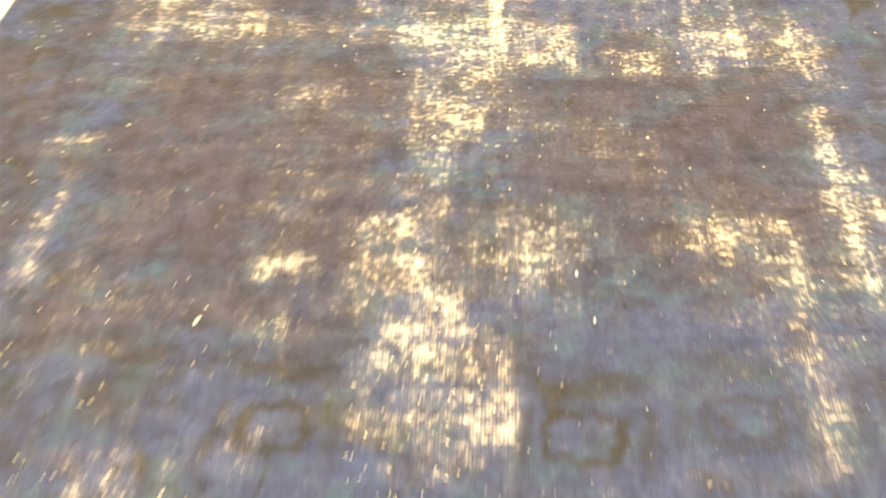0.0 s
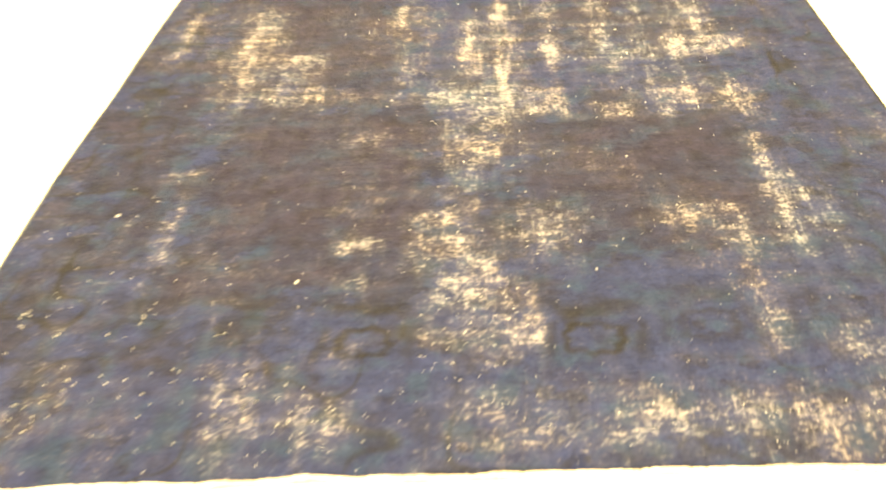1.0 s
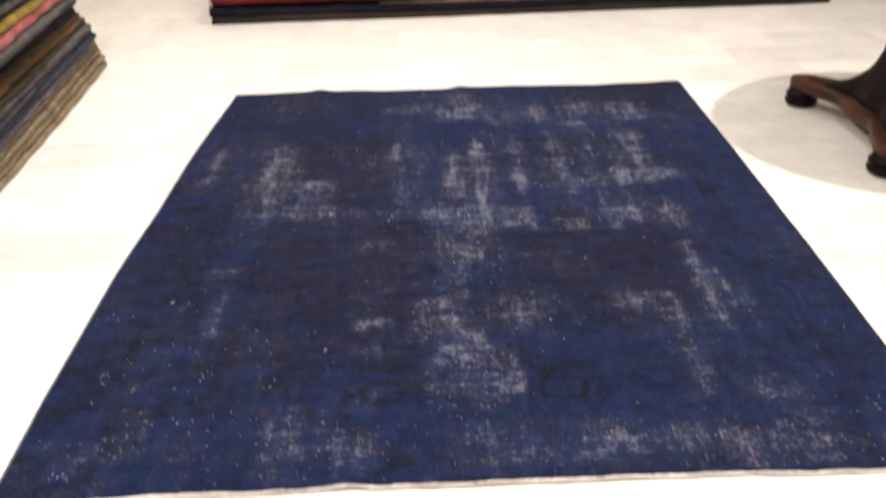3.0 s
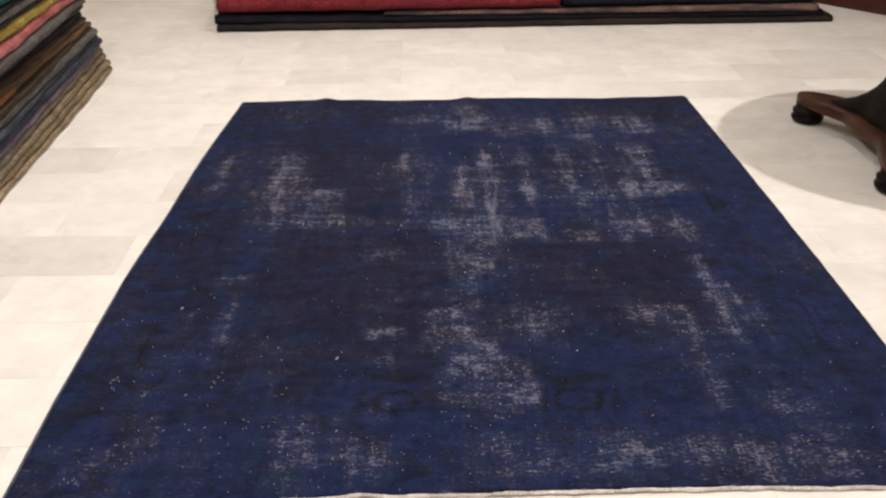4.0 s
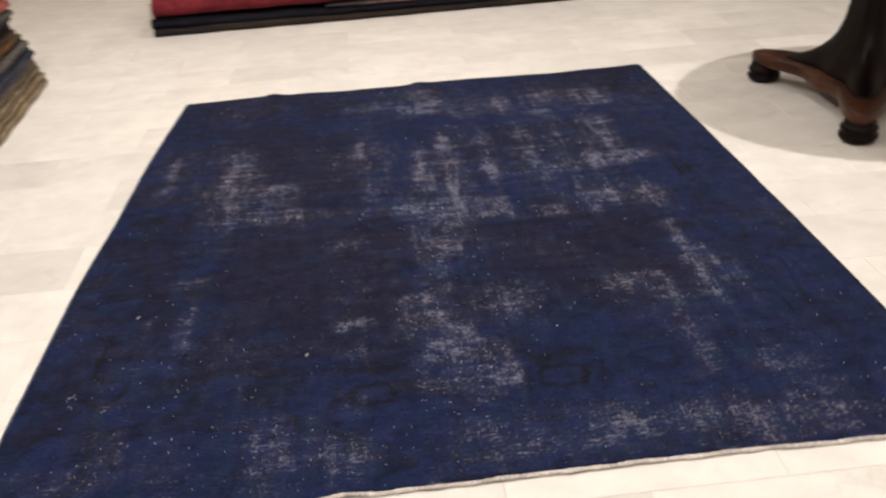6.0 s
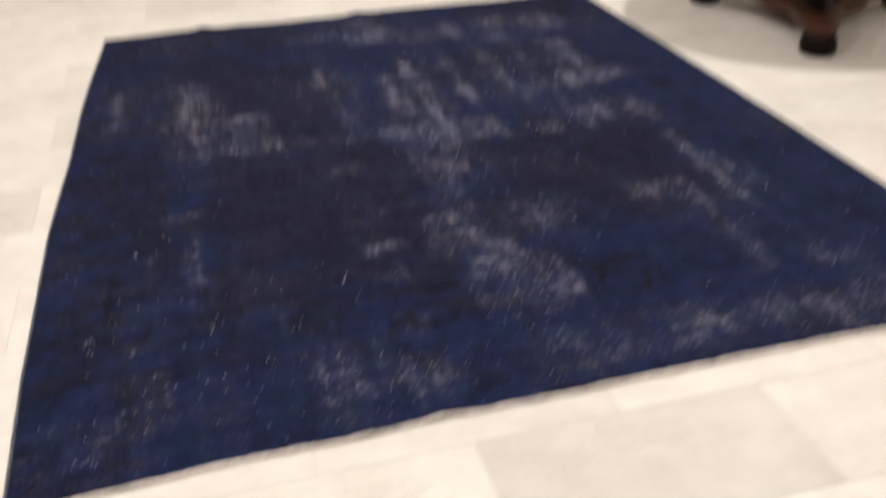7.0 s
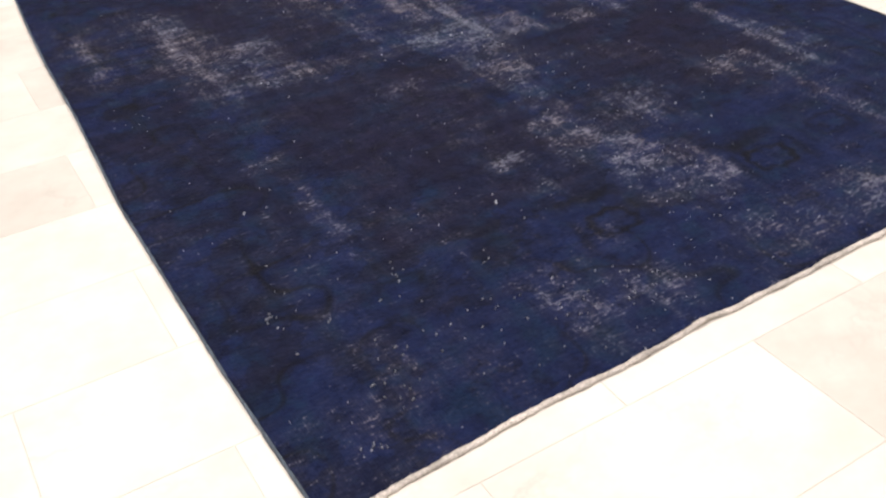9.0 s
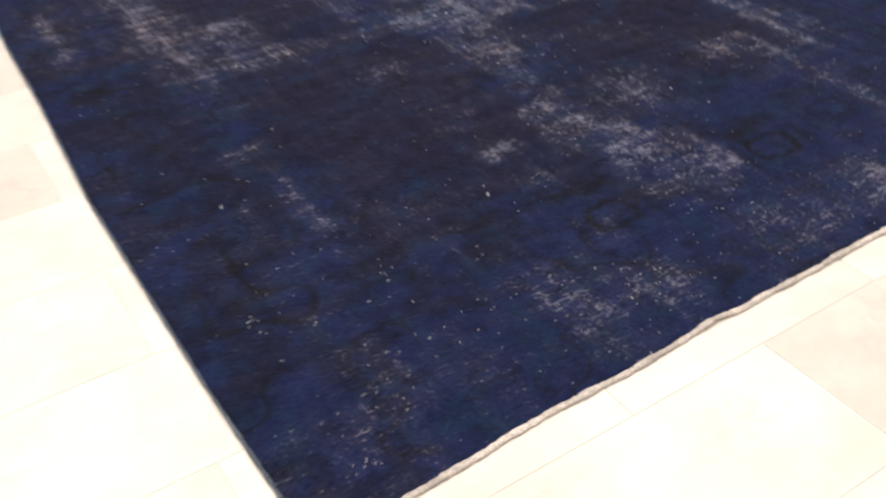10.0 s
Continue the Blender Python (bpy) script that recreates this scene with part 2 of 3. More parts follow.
# ---- the room ----
X0, X1, Y0, Y1 = -3.6, 4.4, -3.2, 6.2
tagged(link("wall_west", box(X0 - 0.15, X0, Y0, Y1, 0, CEILING), WALL), "plain warm white plastered shop wall", "wall", kind="structure")
tagged(link("wall_east", box(X1, X1 + 0.15, Y0, Y1, 0, CEILING), WALL), "plain warm white plastered shop wall", "wall", kind="structure")
tagged(link("wall_south", box(X0 - 0.15, X1 + 0.15, Y0 - 0.15, Y0, 0, CEILING), WALL), "plain warm white plastered shop wall", "wall", kind="structure")
tagged(link("wall_north", box(X0 - 0.15, X1 + 0.15, Y1, Y1 + 0.15, 0, CEILING), WALL), "plain warm white plastered shop wall", "wall", kind="structure")
tagged(link("ceiling", box(X0 - 0.15, X1 + 0.15, Y0 - 0.15, Y1 + 0.15, CEILING, CEILING + 0.2), CEIL), "plain white plastered shop ceiling", "ceiling", kind="structure")
floor = tagged(link("floor", box(X0, X1, Y0, Y1, -0.1, -0.0011), GROUT), "floor of clouded white stone tiles in running bond", "floor", kind="structure")


# ---- the rug ----
def bump_box(x, y, x0, x1, y0, y1, soft=0.03, lean=0.0):
    """1 inside a box with soft sides, 0 outside; lean shifts its x along y."""
    x = x - lean * (y - (y0 + y1) / 2)
    side = lambda d: 1 / (1 + np.exp(-np.clip(d / (soft * 0.35), -40, 40)))
    return side(x - x0) * side(x1 - x) * side(y - y0) * side(y1 - y)


def lattice(x, y, fx, fy, seed):
    """Smooth random values between 0 and 1, with fx and fy cells to the metre."""
    rng = np.random.default_rng(seed)
    grid = rng.random((64, 64))
    u, v = (x + 3) * fx, (y + 3) * fy
    i, j = np.floor(u).astype(int), np.floor(v).astype(int)
    a, b = u - i, v - j
    a, b = a * a * (3 - 2 * a), b * b * (3 - 2 * b)
    g = lambda p, q: grid[p % 64, q % 64]
    return (g(i, j) * (1 - a) + g(i + 1, j) * a) * (1 - b) + (g(i, j + 1) * (1 - a) + g(i + 1, j + 1) * a) * b


def left_edge(y):
    return np.interp(y, [0.46, 0.8, 1.4, 1.85, 2.2, 2.47, 3.01], [-1.002, -1.010, -1.010, -0.988, -0.980, -0.967, -0.932])


def right_edge(y):
    return np.interp(y, [0.46, 1.3, 2.1, 3.0], [0.992, 1.004, 1.005, 1.001])


def near_edge(x):
    run = np.interp(x, [-1.0, -0.89, -0.77, -0.66, -0.55, -0.44, -0.34, -0.20, 0.15, 0.48, 0.60, 0.78, 1.0],
                    [0.455, 0.459, 0.467, 0.4725, 0.4745, 0.472, 0.477, 0.4775, 0.481, 0.4835, 0.480, 0.4765, 0.474])
    return run + 0.006 * np.exp(-((x + 0.29) / 0.04) ** 2) + 0.001 * np.sin(27 * x) + 0.0007 * np.sin(71 * x + 1)


def far_edge(x):
    return 2.985 + 0.009 * np.sin(8 * x + 6.13) + 0.002 * np.sin(27 * x)


# where the pile is worn down: x0, x1, y0, y1, strength
FAR_BORDER = [(-0.066, 0.117, 2.595, 2.729, 0.85), (0.075, 0.121, 2.591, 2.868, 0.40), (-0.792, -0.58, 2.671, 2.919, 0.14), (-0.274, -0.065, 2.674, 2.777, 0.28),
              (0.299, 0.367, 2.577, 2.71, 0.40), (0.44, 0.577, 2.599, 2.733, 0.66), (0.42, 0.509, 2.486, 2.568, 0.55), (0.643, 0.757, 2.555, 2.735, 0.66),
              (0.618, 0.689, 2.046, 2.428, 0.80), (-0.89, -0.861, 2.03, 2.347, 0.55), (-0.243, -0.197, 2.186, 2.364, 0.50), (-0.244, -0.196, 1.995, 2.187, 0.12)]
UPPER_FIELD = [(-0.712, -0.586, 2.211, 2.361, 0.38), (-0.709, -0.589, 2.018, 2.212, 0.66), (-0.579, -0.427, 1.849, 2.011, 0.58), (-0.697, -0.397, 1.716, 1.809, 0.78),
               (-0.709, -0.576, 1.813, 2.019, 0.34), (-0.398, -0.053, 1.72, 1.791, 0.34), (-0.218, -0.161, 1.811, 1.946, 0.22), (-0.041, 0.003, 1.984, 2.212, 0.75),
               (-0.033, 0.013, 1.823, 1.983, 1.10), (0.052, 0.093, 2.154, 2.346, 1.20), (0.056, 0.134, 1.84, 2.152, 0.62), (0.124, 0.138, 1.976, 2.15, 0.80),
               (0.190, 0.233, 2.12, 2.338, 0.95), (0.188, 0.239, 1.901, 2.119, 0.95), (0.335, 0.386, 2.138, 2.317, 1.30), (0.322, 0.375, 1.917, 2.137, 1.0), (0.349, 0.391, 1.86, 1.981, 0.9)]
CROSS_BAND = [(-0.056, 0.103, 1.588, 1.756, 1.05), (0.105, 0.229, 1.635, 1.749, 0.66), (0.522, 0.735, 1.948, 2.055, 0.62), (0.299, 0.509, 1.904, 1.984, 0.62),
              (0.335, 0.384, 1.87, 2.035, 0.52), (0.292, 0.379, 1.588, 1.658, 0.52), (0.213, 0.291, 1.599, 1.642, 0.32), (0.449, 0.502, 1.581, 1.753, 0.64),
              (0.514, 0.567, 1.628, 1.728, 0.50), (0.633, 0.712, 1.571, 1.742, 0.52), (0.625, 0.666, 1.419, 1.544, 0.38), (-0.332, -0.23, 1.482, 1.555, 0.34)]
MIDDLE = [(-0.063, 0.054, 1.399, 1.578, 0.34), (-0.067, -0.011, 1.319, 1.401, 0.80), (-0.157, -0.074, 1.141, 1.214, 0.75), (-0.15, -0.034, 1.057, 1.106, 1.40),
          (-0.15, -0.002, 0.954, 1.32, 0.30), (-0.304, -0.216, 1.065, 1.106, 1.0), (-0.309, -0.225, 1.192, 1.236, 0.30), (-0.291, -0.221, 0.937, 0.987, 0.30),
          (-0.742, -0.661, 1.351, 1.401, 0.55), (-0.7, -0.661, 1.057, 1.319, 0.30), (0.043, 0.205, 1.048, 1.202, 0.56), (0.099, 0.158, 1.058, 1.129, 0.50),
          (0.398, 0.532, 1.114, 1.185, 0.52), (0.517, 0.558, 1.034, 1.196, 0.85), (0.622, 0.671, 1.038, 1.415, 0.66), (0.603, 0.736, 1.09, 1.161, 0.46)]
NEAR_BORDER = [(-0.081, 0.017, 0.903, 1.054, 0.52), (0.513, 0.553, 0.809, 0.925, 0.38), (0.488, 0.546, 0.729, 0.808, 0.56), (0.623, 0.713, 0.716, 0.79, 0.60),
               (0.514, 0.546, 0.547, 0.659, 0.56), (-0.477, -0.393, 0.499, 0.663, 0.42), (-0.348, -0.215, 0.545, 0.656, 0.48), (-0.308, -0.231, 0.736, 0.778, 0.42),
               (-0.095, 0.143, 0.515, 0.652, 0.22), (0.19, 0.332, 0.523, 0.604, 0.30), (0.377, 0.485, 0.551, 0.644, 0.30), (0.489, 0.738, 0.508, 0.617, 0.24), (-0.855, -0.756, 0.566, 0.76, 0.16)]
# single warp threads laid bare: x, y0, y1, strength
THREADS = [(-0.0105, 1.224, 1.416, 1.2), (-0.310, 0.494, 0.657, 0.9), (0.699, 1.132, 1.379, 0.6), (0.735, 1.05, 1.16, 0.6), (-0.02, 1.80, 2.30, 0.6), (0.07, 1.62, 2.40, 0.7), (0.21, 1.65, 2.36, 0.6),
           (0.355, 1.86, 2.40, 0.6), (0.46, 1.62, 2.30, 0.5), (0.55, 1.6, 2.1, 0.5), (0.66, 1.40, 2.1, 0.5), (-0.23, 2.1, 2.4, 0.25), (0.10, 0.50, 1.00, 0.3), (-0.08, 0.85, 1.60, 0.5), (-0.43, 0.5, 0.75, 0.5), (0.86, 1.3, 1.9, 0.3),
           (0.072, 2.0, 2.36, 0.9), (0.215, 1.9, 2.36, 0.9), (0.362, 1.86, 2.40, 1.1), (0.645, 1.95, 2.45, 0.9), (0.49, 1.9, 2.3, 0.7), (0.585, 1.9, 2.4, 0.6), (0.655, 1.05, 1.45, 0.8), (0.53, 1.02, 1.2, 0.8)]


def rug_maps(x, y):
    """How far the pile is worn down, how grey the dye is, and where the old pattern shows as darker lines."""
    wear = np.zeros_like(x)
    wob = 0.030 * (lattice(x, y, 11, 11, 5) - 0.5) + 0.026 * (lattice(x, y, 33, 33, 6) - 0.5)
    wob2 = 0.030 * (lattice(x, y, 9, 14, 7) - 0.5) + 0.020 * (lattice(x, y, 40, 28, 8) - 0.5)
    for x0, x1, y0, y1, s in FAR_BORDER + UPPER_FIELD + CROSS_BAND + MIDDLE + NEAR_BORDER:
        soft = 0.014 + 0.26 * min(x1 - x0, y1 - y0)
        wear = np.maximum(wear, wear * 0.55 + s * bump_box(x + wob * 0.35, y - wob2, x0, x1, y0, y1, soft))
    for tx, y0, y1, strength in THREADS:
        off = x - tx - 0.006 * (lattice(x, y, 2, 9, 17) - 0.5)
        wear = wear + strength * (0.3 + 0.7 * lattice(x, y, 3, 22, 18)) * 0.6 * np.exp(-(off / 0.010) ** 2) * bump_box(x, y, tx - 1, tx + 1, y0, y1, 0.10)
    # the worn lozenge in the lower middle: bare warp with a flower left standing, pointed at its foot
    cx, cy = -0.008, 0.845
    half = np.clip(0.112 - 0.9 * np.clip(0.775 - y, 0, 1) - 0.55 * np.clip(y - 0.90, 0, 1), 0, 1)
    inside = 1 / (1 + np.exp(-np.clip((half - np.abs(x + wob * 0.5 - cx)) / 0.006, -40, 40)))
    inside = inside * (y > 0.70) * np.clip((1.02 - y) / 0.05, 0, 1)
    turn = np.arctan2(y - cy, x - cx)
    d = np.hypot(x - cx, y - cy)
    petals = np.exp(-((d - 0.058 - 0.016 * np.cos(6 * turn)) / 0.009) ** 2) + np.exp(-((d - 0.020) / 0.008) ** 2)
    wear = wear + inside * (0.27 - 0.27 * petals + 0.25 * np.exp(-((half - np.abs(x - cx) - 0.008) / 0.010) ** 2) * (y < 0.80))
    # dark islands that kept their pile
    for x0, x1, y0, y1 in ((0.235, 0.30, 1.66, 1.76), (0.40, 0.445, 1.60, 1.78), (0.14, 0.18, 1.8, 2.4), (0.235, 0.32, 1.86, 2.4)):
        wear = wear * (1 - 0.7 * bump_box(x + wob, y - wob, x0, x1, y0, y1, 0.03))
    # uneven wear in streaks and clouds
    warps = 0.5 * lattice(x, y, 45, 7, 12) + 0.5 * lattice(x, y, 90, 16, 15)
    wefts = 0.5 * lattice(x, y, 6, 45, 11) + 0.5 * lattice(x, y, 14, 80, 16)
    cloud = 0.5 * lattice(x, y, 11, 11, 13) + 0.5 * lattice(x, y, 27, 27, 14)
    rough = 0.8 * (warps - 0.5) + 0.8 * (wefts - 0.5) + 0.7 * (cloud - 0.5)
    thin = np.clip(1.6 * lattice(x, y, 4, 5, 27) + 0.8 * lattice(x, y, 11, 6, 28) - 0.95, 0, 1)
    # low pile over wider ground
    for x0, x1, y0, y1, s in ((0.08, 0.64, 1.86, 2.46, 0.13), (0.20, 0.80, 2.48, 2.76, 0.16), (0.30, 0.72, 1.58, 1.78, 0.14), (0.02, 0.50, 1.04, 1.24, 0.10), (-0.72, -0.42, 1.72, 2.30, 0.10), (-0.15, 0.70, 0.50, 0.68, 0.08)):
        wear = wear + s * bump_box(x + wob, y + wob2, x0, x1, y0, y1, 0.10) * (0.4 + 1.2 * lattice(x, y, 30, 5, 32))
    upper = bump_box(x, y, -0.76, 0.80, 1.72, 2.90, 0.25)
    column = bump_box(x, y, -0.16, 0.16, 0.5, 2.9, 0.12)
    wear = wear + thin * (0.15 + 0.10 * upper + 0.16 * column + 0.14 * bump_box(x, y, -0.5, 0.9, 0.49, 0.72, 0.08))
    wear = np.clip(0.74 * np.tanh(1.6 * wear) * (1 + 0.9 * rough) + 0.30 * rough, 0, 0.95)
    field = np.zeros_like(x)
    for x0, x1, y0, y1, s in ((-0.62, -0.11, 1.13, 1.70, 0.95), (0.14, 0.62, 1.25, 1.60, 0.95), (-0.60, -0.10, 0.92, 1.12, 0.7), (0.05, 0.60, 1.04, 1.24, 0.8), (-0.72, -0.20, 1.82, 2.55, 0.8),
                              (-0.92, -0.72, 1.2, 1.9, 0.4), (0.10, 0.62, 0.88, 1.03, -1.1), (-0.98, 0.98, 0.46, 0.90, -0.35), (-0.45, 0.85, 2.42, 2.60, -0.9), (-0.20, -0.06, 1.80, 2.42, -0.7),
                              (0.13, 0.80, 2.05, 2.40, 0.4), (0.75, 0.99, 0.5, 2.5, -0.6), (0.55, 0.99, 2.62, 3.0, 0.8), (-0.95, -0.25, 2.70, 3.0, 0.5), (0.10, 0.70, 1.76, 1.88, -0.4), (-1.05, -0.45, 0.40, 1.20, 0.12)):
        field += s * bump_box(x + wob, y + wob, x0, x1, y0, y1, 0.10)
    motif = np.zeros_like(x)
    # a row of square-shouldered rosettes between short bars, each under a dark bar
    for cx, cy, k in ((-0.222, 0.790, 1.0), (0.200, 0.785, 1.0), (0.412, 0.815, 0.6), (-0.455, 0.830, 0.6), (-0.66, 0.830, 0.5), (0.66, 0.85, 0.4)):
        px, py = (x - cx + 0.4 * wob) / 1.30, y - cy + 0.4 * wob2
        d = (np.abs(px) ** 4 + np.abs(py) ** 4) ** 0.25 + 0.003 * np.sin(8 * np.arctan2(py, px))
        motif += k * 0.85 * np.exp(-((d - 0.036) / 0.0075) ** 2) * (0.65 + 0.7 * lattice(x, y, 34, 34, 29))
        for off in (-0.082, 0.082):
            motif += k * 0.8 * bump_box(x + wob * 0.5, y, cx + off - 0.010, cx + off + 0.010, cy - 0.045, cy + 0.045, 0.014)
        motif += k * 0.95 * bump_box(x + wob, y + wob, cx - 0.085, cx + 0.08, cy + 0.072, cy + 0.105, 0.022)
    # a vine down each long side, with dark leaves
    for side, sway in ((0.83, 0.4), (-0.84, 2.0)):
        stem = side + 0.030 * np.sin(9.0 * y + sway)
        motif += 0.35 * np.exp(-((x - stem) / 0.010) ** 2)
        leaf = np.hypot(x - stem - 0.030 * np.sign(np.sin(18 * y + sway)), ((y * 5.7) % 1 - 0.5) / 5.7)
        motif += 0.45 * np.exp(-((leaf + 0.4 * wob) / 0.026) ** 2)
    motif += 0.55 * np.clip(lattice(x, y, 18, 18, 23) * 1.6 + lattice(x, y, 44, 44, 24) * 0.6 - 1.30, 0, 1)
    # faint vine work in the borders
    vine = np.exp(-((lattice(x, y, 11, 11, 25) - 0.5) / 0.035) ** 2) * lattice(x, y, 6, 6, 26)
    border = np.clip((y < 0.78) * 1.0 + (np.abs(x) > 0.74) + (y > 2.62), 0, 1)
    motif += 0.85 * vine * (0.35 + 0.65 * border)
    return wear, np.clip(field, -1, 1), np.clip(motif, 0, 1)


def rug_height(x, y):
    """The rug lies flat with a few low ripples, and small puckers at its ends."""
    low = 0.0015 * np.sin(3.1 * x + 1) * np.sin(2.3 * y) + 0.0012 * (lattice(x, y, 5, 5, 31) - 0.5)
    for px, py, rise in ((-0.57, 2.99, 0.009), (0.04, 2.99, 0.007), (-0.29, 0.48, 0.003), (-0.75, 0.47, 0.002)):
        low = low + rise * np.exp(-((x - px) / 0.035) ** 2 - ((y - py) / 0.10) ** 2)
    return low


NX, NY, THICK = 420, 530, 0.006
rug = tagged(new("rug"), "worn overdyed navy blue wool rug lying flat on pale tiles", "rug")
u, v = np.meshgrid(np.linspace(0, 1, NX), np.linspace(0, 1, NY))
gx = -1 + 2 * u
gy = near_edge(gx) + (far_edge(gx) - near_edge(gx)) * v
gx = left_edge(gy) + (right_edge(gy) - left_edge(gy)) * u
wear, field, motif = rug_maps(gx, gy)
gz = THICK + rug_height(gx, gy) - 0.0015 * np.clip(wear, 0, 1)
inner = (u > 0) & (u < 1) & (v > 0) & (v < 1)
gz = np.where(inner, gz, THICK - 0.003 + np.maximum(rug_height(gx, gy), 0))
top = np.stack([gx, gy, gz], -1).reshape(-1, 3)
n = np.arange(NX * NY).reshape(NY, NX)
quads = np.stack([n[:-1, :-1], n[:-1, 1:], n[1:, 1:], n[1:, :-1]], -1).reshape(-1, 4)
rim = np.concatenate([n[0, :], n[1:, -1], n[-1, -2::-1], n[-2:0:-1, 0]])
low = top[rim].copy()
low[:, 2] = 0.001
k = len(top) + np.arange(len(rim))
skirt = np.stack([np.roll(rim, -1), rim, k, np.roll(k, -1)], -1)
mesh = bpy.data.meshes.new("woven_face")
mesh.from_pydata(np.concatenate([top, low]).tolist(), [], np.concatenate([quads, skirt]).tolist())
for name, values in (("wear", wear), ("field", field), ("motif", motif)):
    data = np.zeros(len(top) + len(rim), np.float32)
    data[: len(top)] = values.ravel()
    data[len(top):] = values.ravel()[rim]
    mesh.attributes.new(name, "FLOAT", "POINT").data.foreach_set("value", data)
mesh.polygons.foreach_set("use_smooth", np.ones(len(mesh.polygons), bool))
mesh.materials.append(PILE)
woven_face = new("woven_face", mesh)
woven_face.parent = rug


def binding(points, radius, drop, base, mat, name, label, seed):
    """A bound edge: a cord that follows the rug's side, uneven in width."""
    rng = random.Random(seed)
    sections = []
    for i, (x, y) in enumerate(points):
        a, b = points[max(i - 1, 0)], points[min(i + 1, len(points) - 1)]
        along = Vector((b[0] - a[0], b[1] - a[1], 0)).normalized()
        out = Vector((along.y, -along.x, 0))
        w = radius * (1 + 0.15 * math.sin(i * 0.37 + seed) * math.sin(i * 0.113) + rng.uniform(-0.22, 0.22))
        c = Vector((x, y, base + 0.0005 * math.sin(i * 0.21 + seed) + max(0.0, float(rug_height(np.array([x]), np.array([y]))[0]))))
        sections.append([c + out * (w * math.cos(t)) + Vector((0, 0, drop * math.sin(t))) for t in np.linspace(0, 2 * math.pi, 9)[:-1]])
    return part(name, swept(sections), mat, rug, label)


xs, ys = np.linspace(-0.998, 0.995, 420), np.linspace(0.47, 2.985, 200)
binding([(x, near_edge(x) - 0.004) for x in xs], 0.0058, 0.0025, 0.0029, CREAM_WEFT, "end_binding", "cream cotton weft at the rug's end", 1)
binding([(x, far_edge(x) + 0.001) for x in np.linspace(0.999, -0.930, 200)], 0.004, 0.004, 0.0042, DARK_BINDING, "end_binding", "dark turned-under end of the rug", 2)
binding([(left_edge(y) - 0.001, y) for y in ys[::-1]], 0.0028, 0.0030, 0.0034, BLUE_BINDING, "side_binding", "faded blue overcast side cord", 3)
binding([(right_edge(y) + 0.001, y) for y in ys], 0.0042, 0.0042, 0.0042, DARK_BINDING, "side_binding", "dark blue overcast side cord", 4)

# pale knots and lint that stand out of the pile
rng = random.Random(7)
bm = bmesh.new()


def fleck(x, y, length, width, turn):
    z = 0.0084
    corners = []
    for sx, sy, dz in ((-1, -1, 0), (1, -0.7, 0), (1, 0.9, 0), (-0.9, 1, 0), (-0.5, -0.4, 1), (0.6, -0.3, 1), (0.5, 0.5, 1), (-0.4, 0.4, 1)):
        px, py = sx * length / 2 * rng.uniform(0.7, 1.2), sy * width / 2 * rng.uniform(0.7, 1.2)
        corners.append(bm.verts.new((x + px * math.cos(turn) - py * math.sin(turn), y + px * math.sin(turn) + py * math.cos(turn), z - 0.004 + 0.0035 * dz)))
    a, b, c, d, e, f, g, h = corners
    for face in ((e, f, g, h), (a, b, f, e), (b, c, g, f), (c, d, h, g), (d, a, e, h)):
        bm.faces.new(face)


fleck(-0.372, 0.972, 0.018, 0.006, 1.1)
fleck(-0.809, 1.227, 0.014, 0.005, 1.0)
fleck(0.203, 1.078, 0.010, 0.006, 1.5)
fleck(0.225, 0.985, 0.010, 0.004, 1.5)
for cx, cy, count, spread in ((-0.894, 0.889, 8, 0.009), (-0.882, 0.535, 8, 0.010), (-0.80, 0.60, 6, 0.03), (-0.66, 0.86, 5, 0.03), (-0.70, 0.68, 6, 0.05), (0.0, 0.86, 40, 0.09),
                              (-0.9, 1.75, 8, 0.03), (-0.42, 0.62, 14, 0.06), (-0.28, 0.62, 14, 0.06)):
    for _ in range(count):
        fleck(rng.gauss(cx, spread), rng.gauss(cy, spread), rng.uniform(0.002, 0.0055), rng.uniform(0.0016, 0.003), rng.uniform(0, 3.1))
for _ in range(300):
    x, y = rng.uniform(-0.97, 0.97), 0.49 + 2.45 * rng.random() ** 1.15
    if left_edge(y) + 0.02 < x < right_edge(y) - 0.02:
        fleck(x, y, 0.0014 + 0.0045 * rng.random() ** 3, 0.0011 + 0.0015 * rng.random() ** 2, rng.uniform(0, 3.1))
# short bare dashes lying along the weft, in the near border and the worn middle
for x0, x1, y0, y1, count in ((-0.52, 0.92, 0.49, 0.73, 90), (-0.12, 0.12, 0.72, 1.75, 50), (0.03, 0.75, 1.04, 1.22, 25), (-0.7, 0.75, 1.6, 2.3, 25), (-0.9, -0.4, 0.55, 1.0, 30)):
    for _ in range(count):
        fleck(rng.uniform(x0, x1), rng.uniform(y0, y1), 0.003 + 0.007 * rng.random() ** 2, rng.uniform(0.001, 0.0018), rng.gauss(0, 0.25))
tagged(part("lint", bm, LINT, rug, "pale knots and lint in the pile"), kind="stuff")


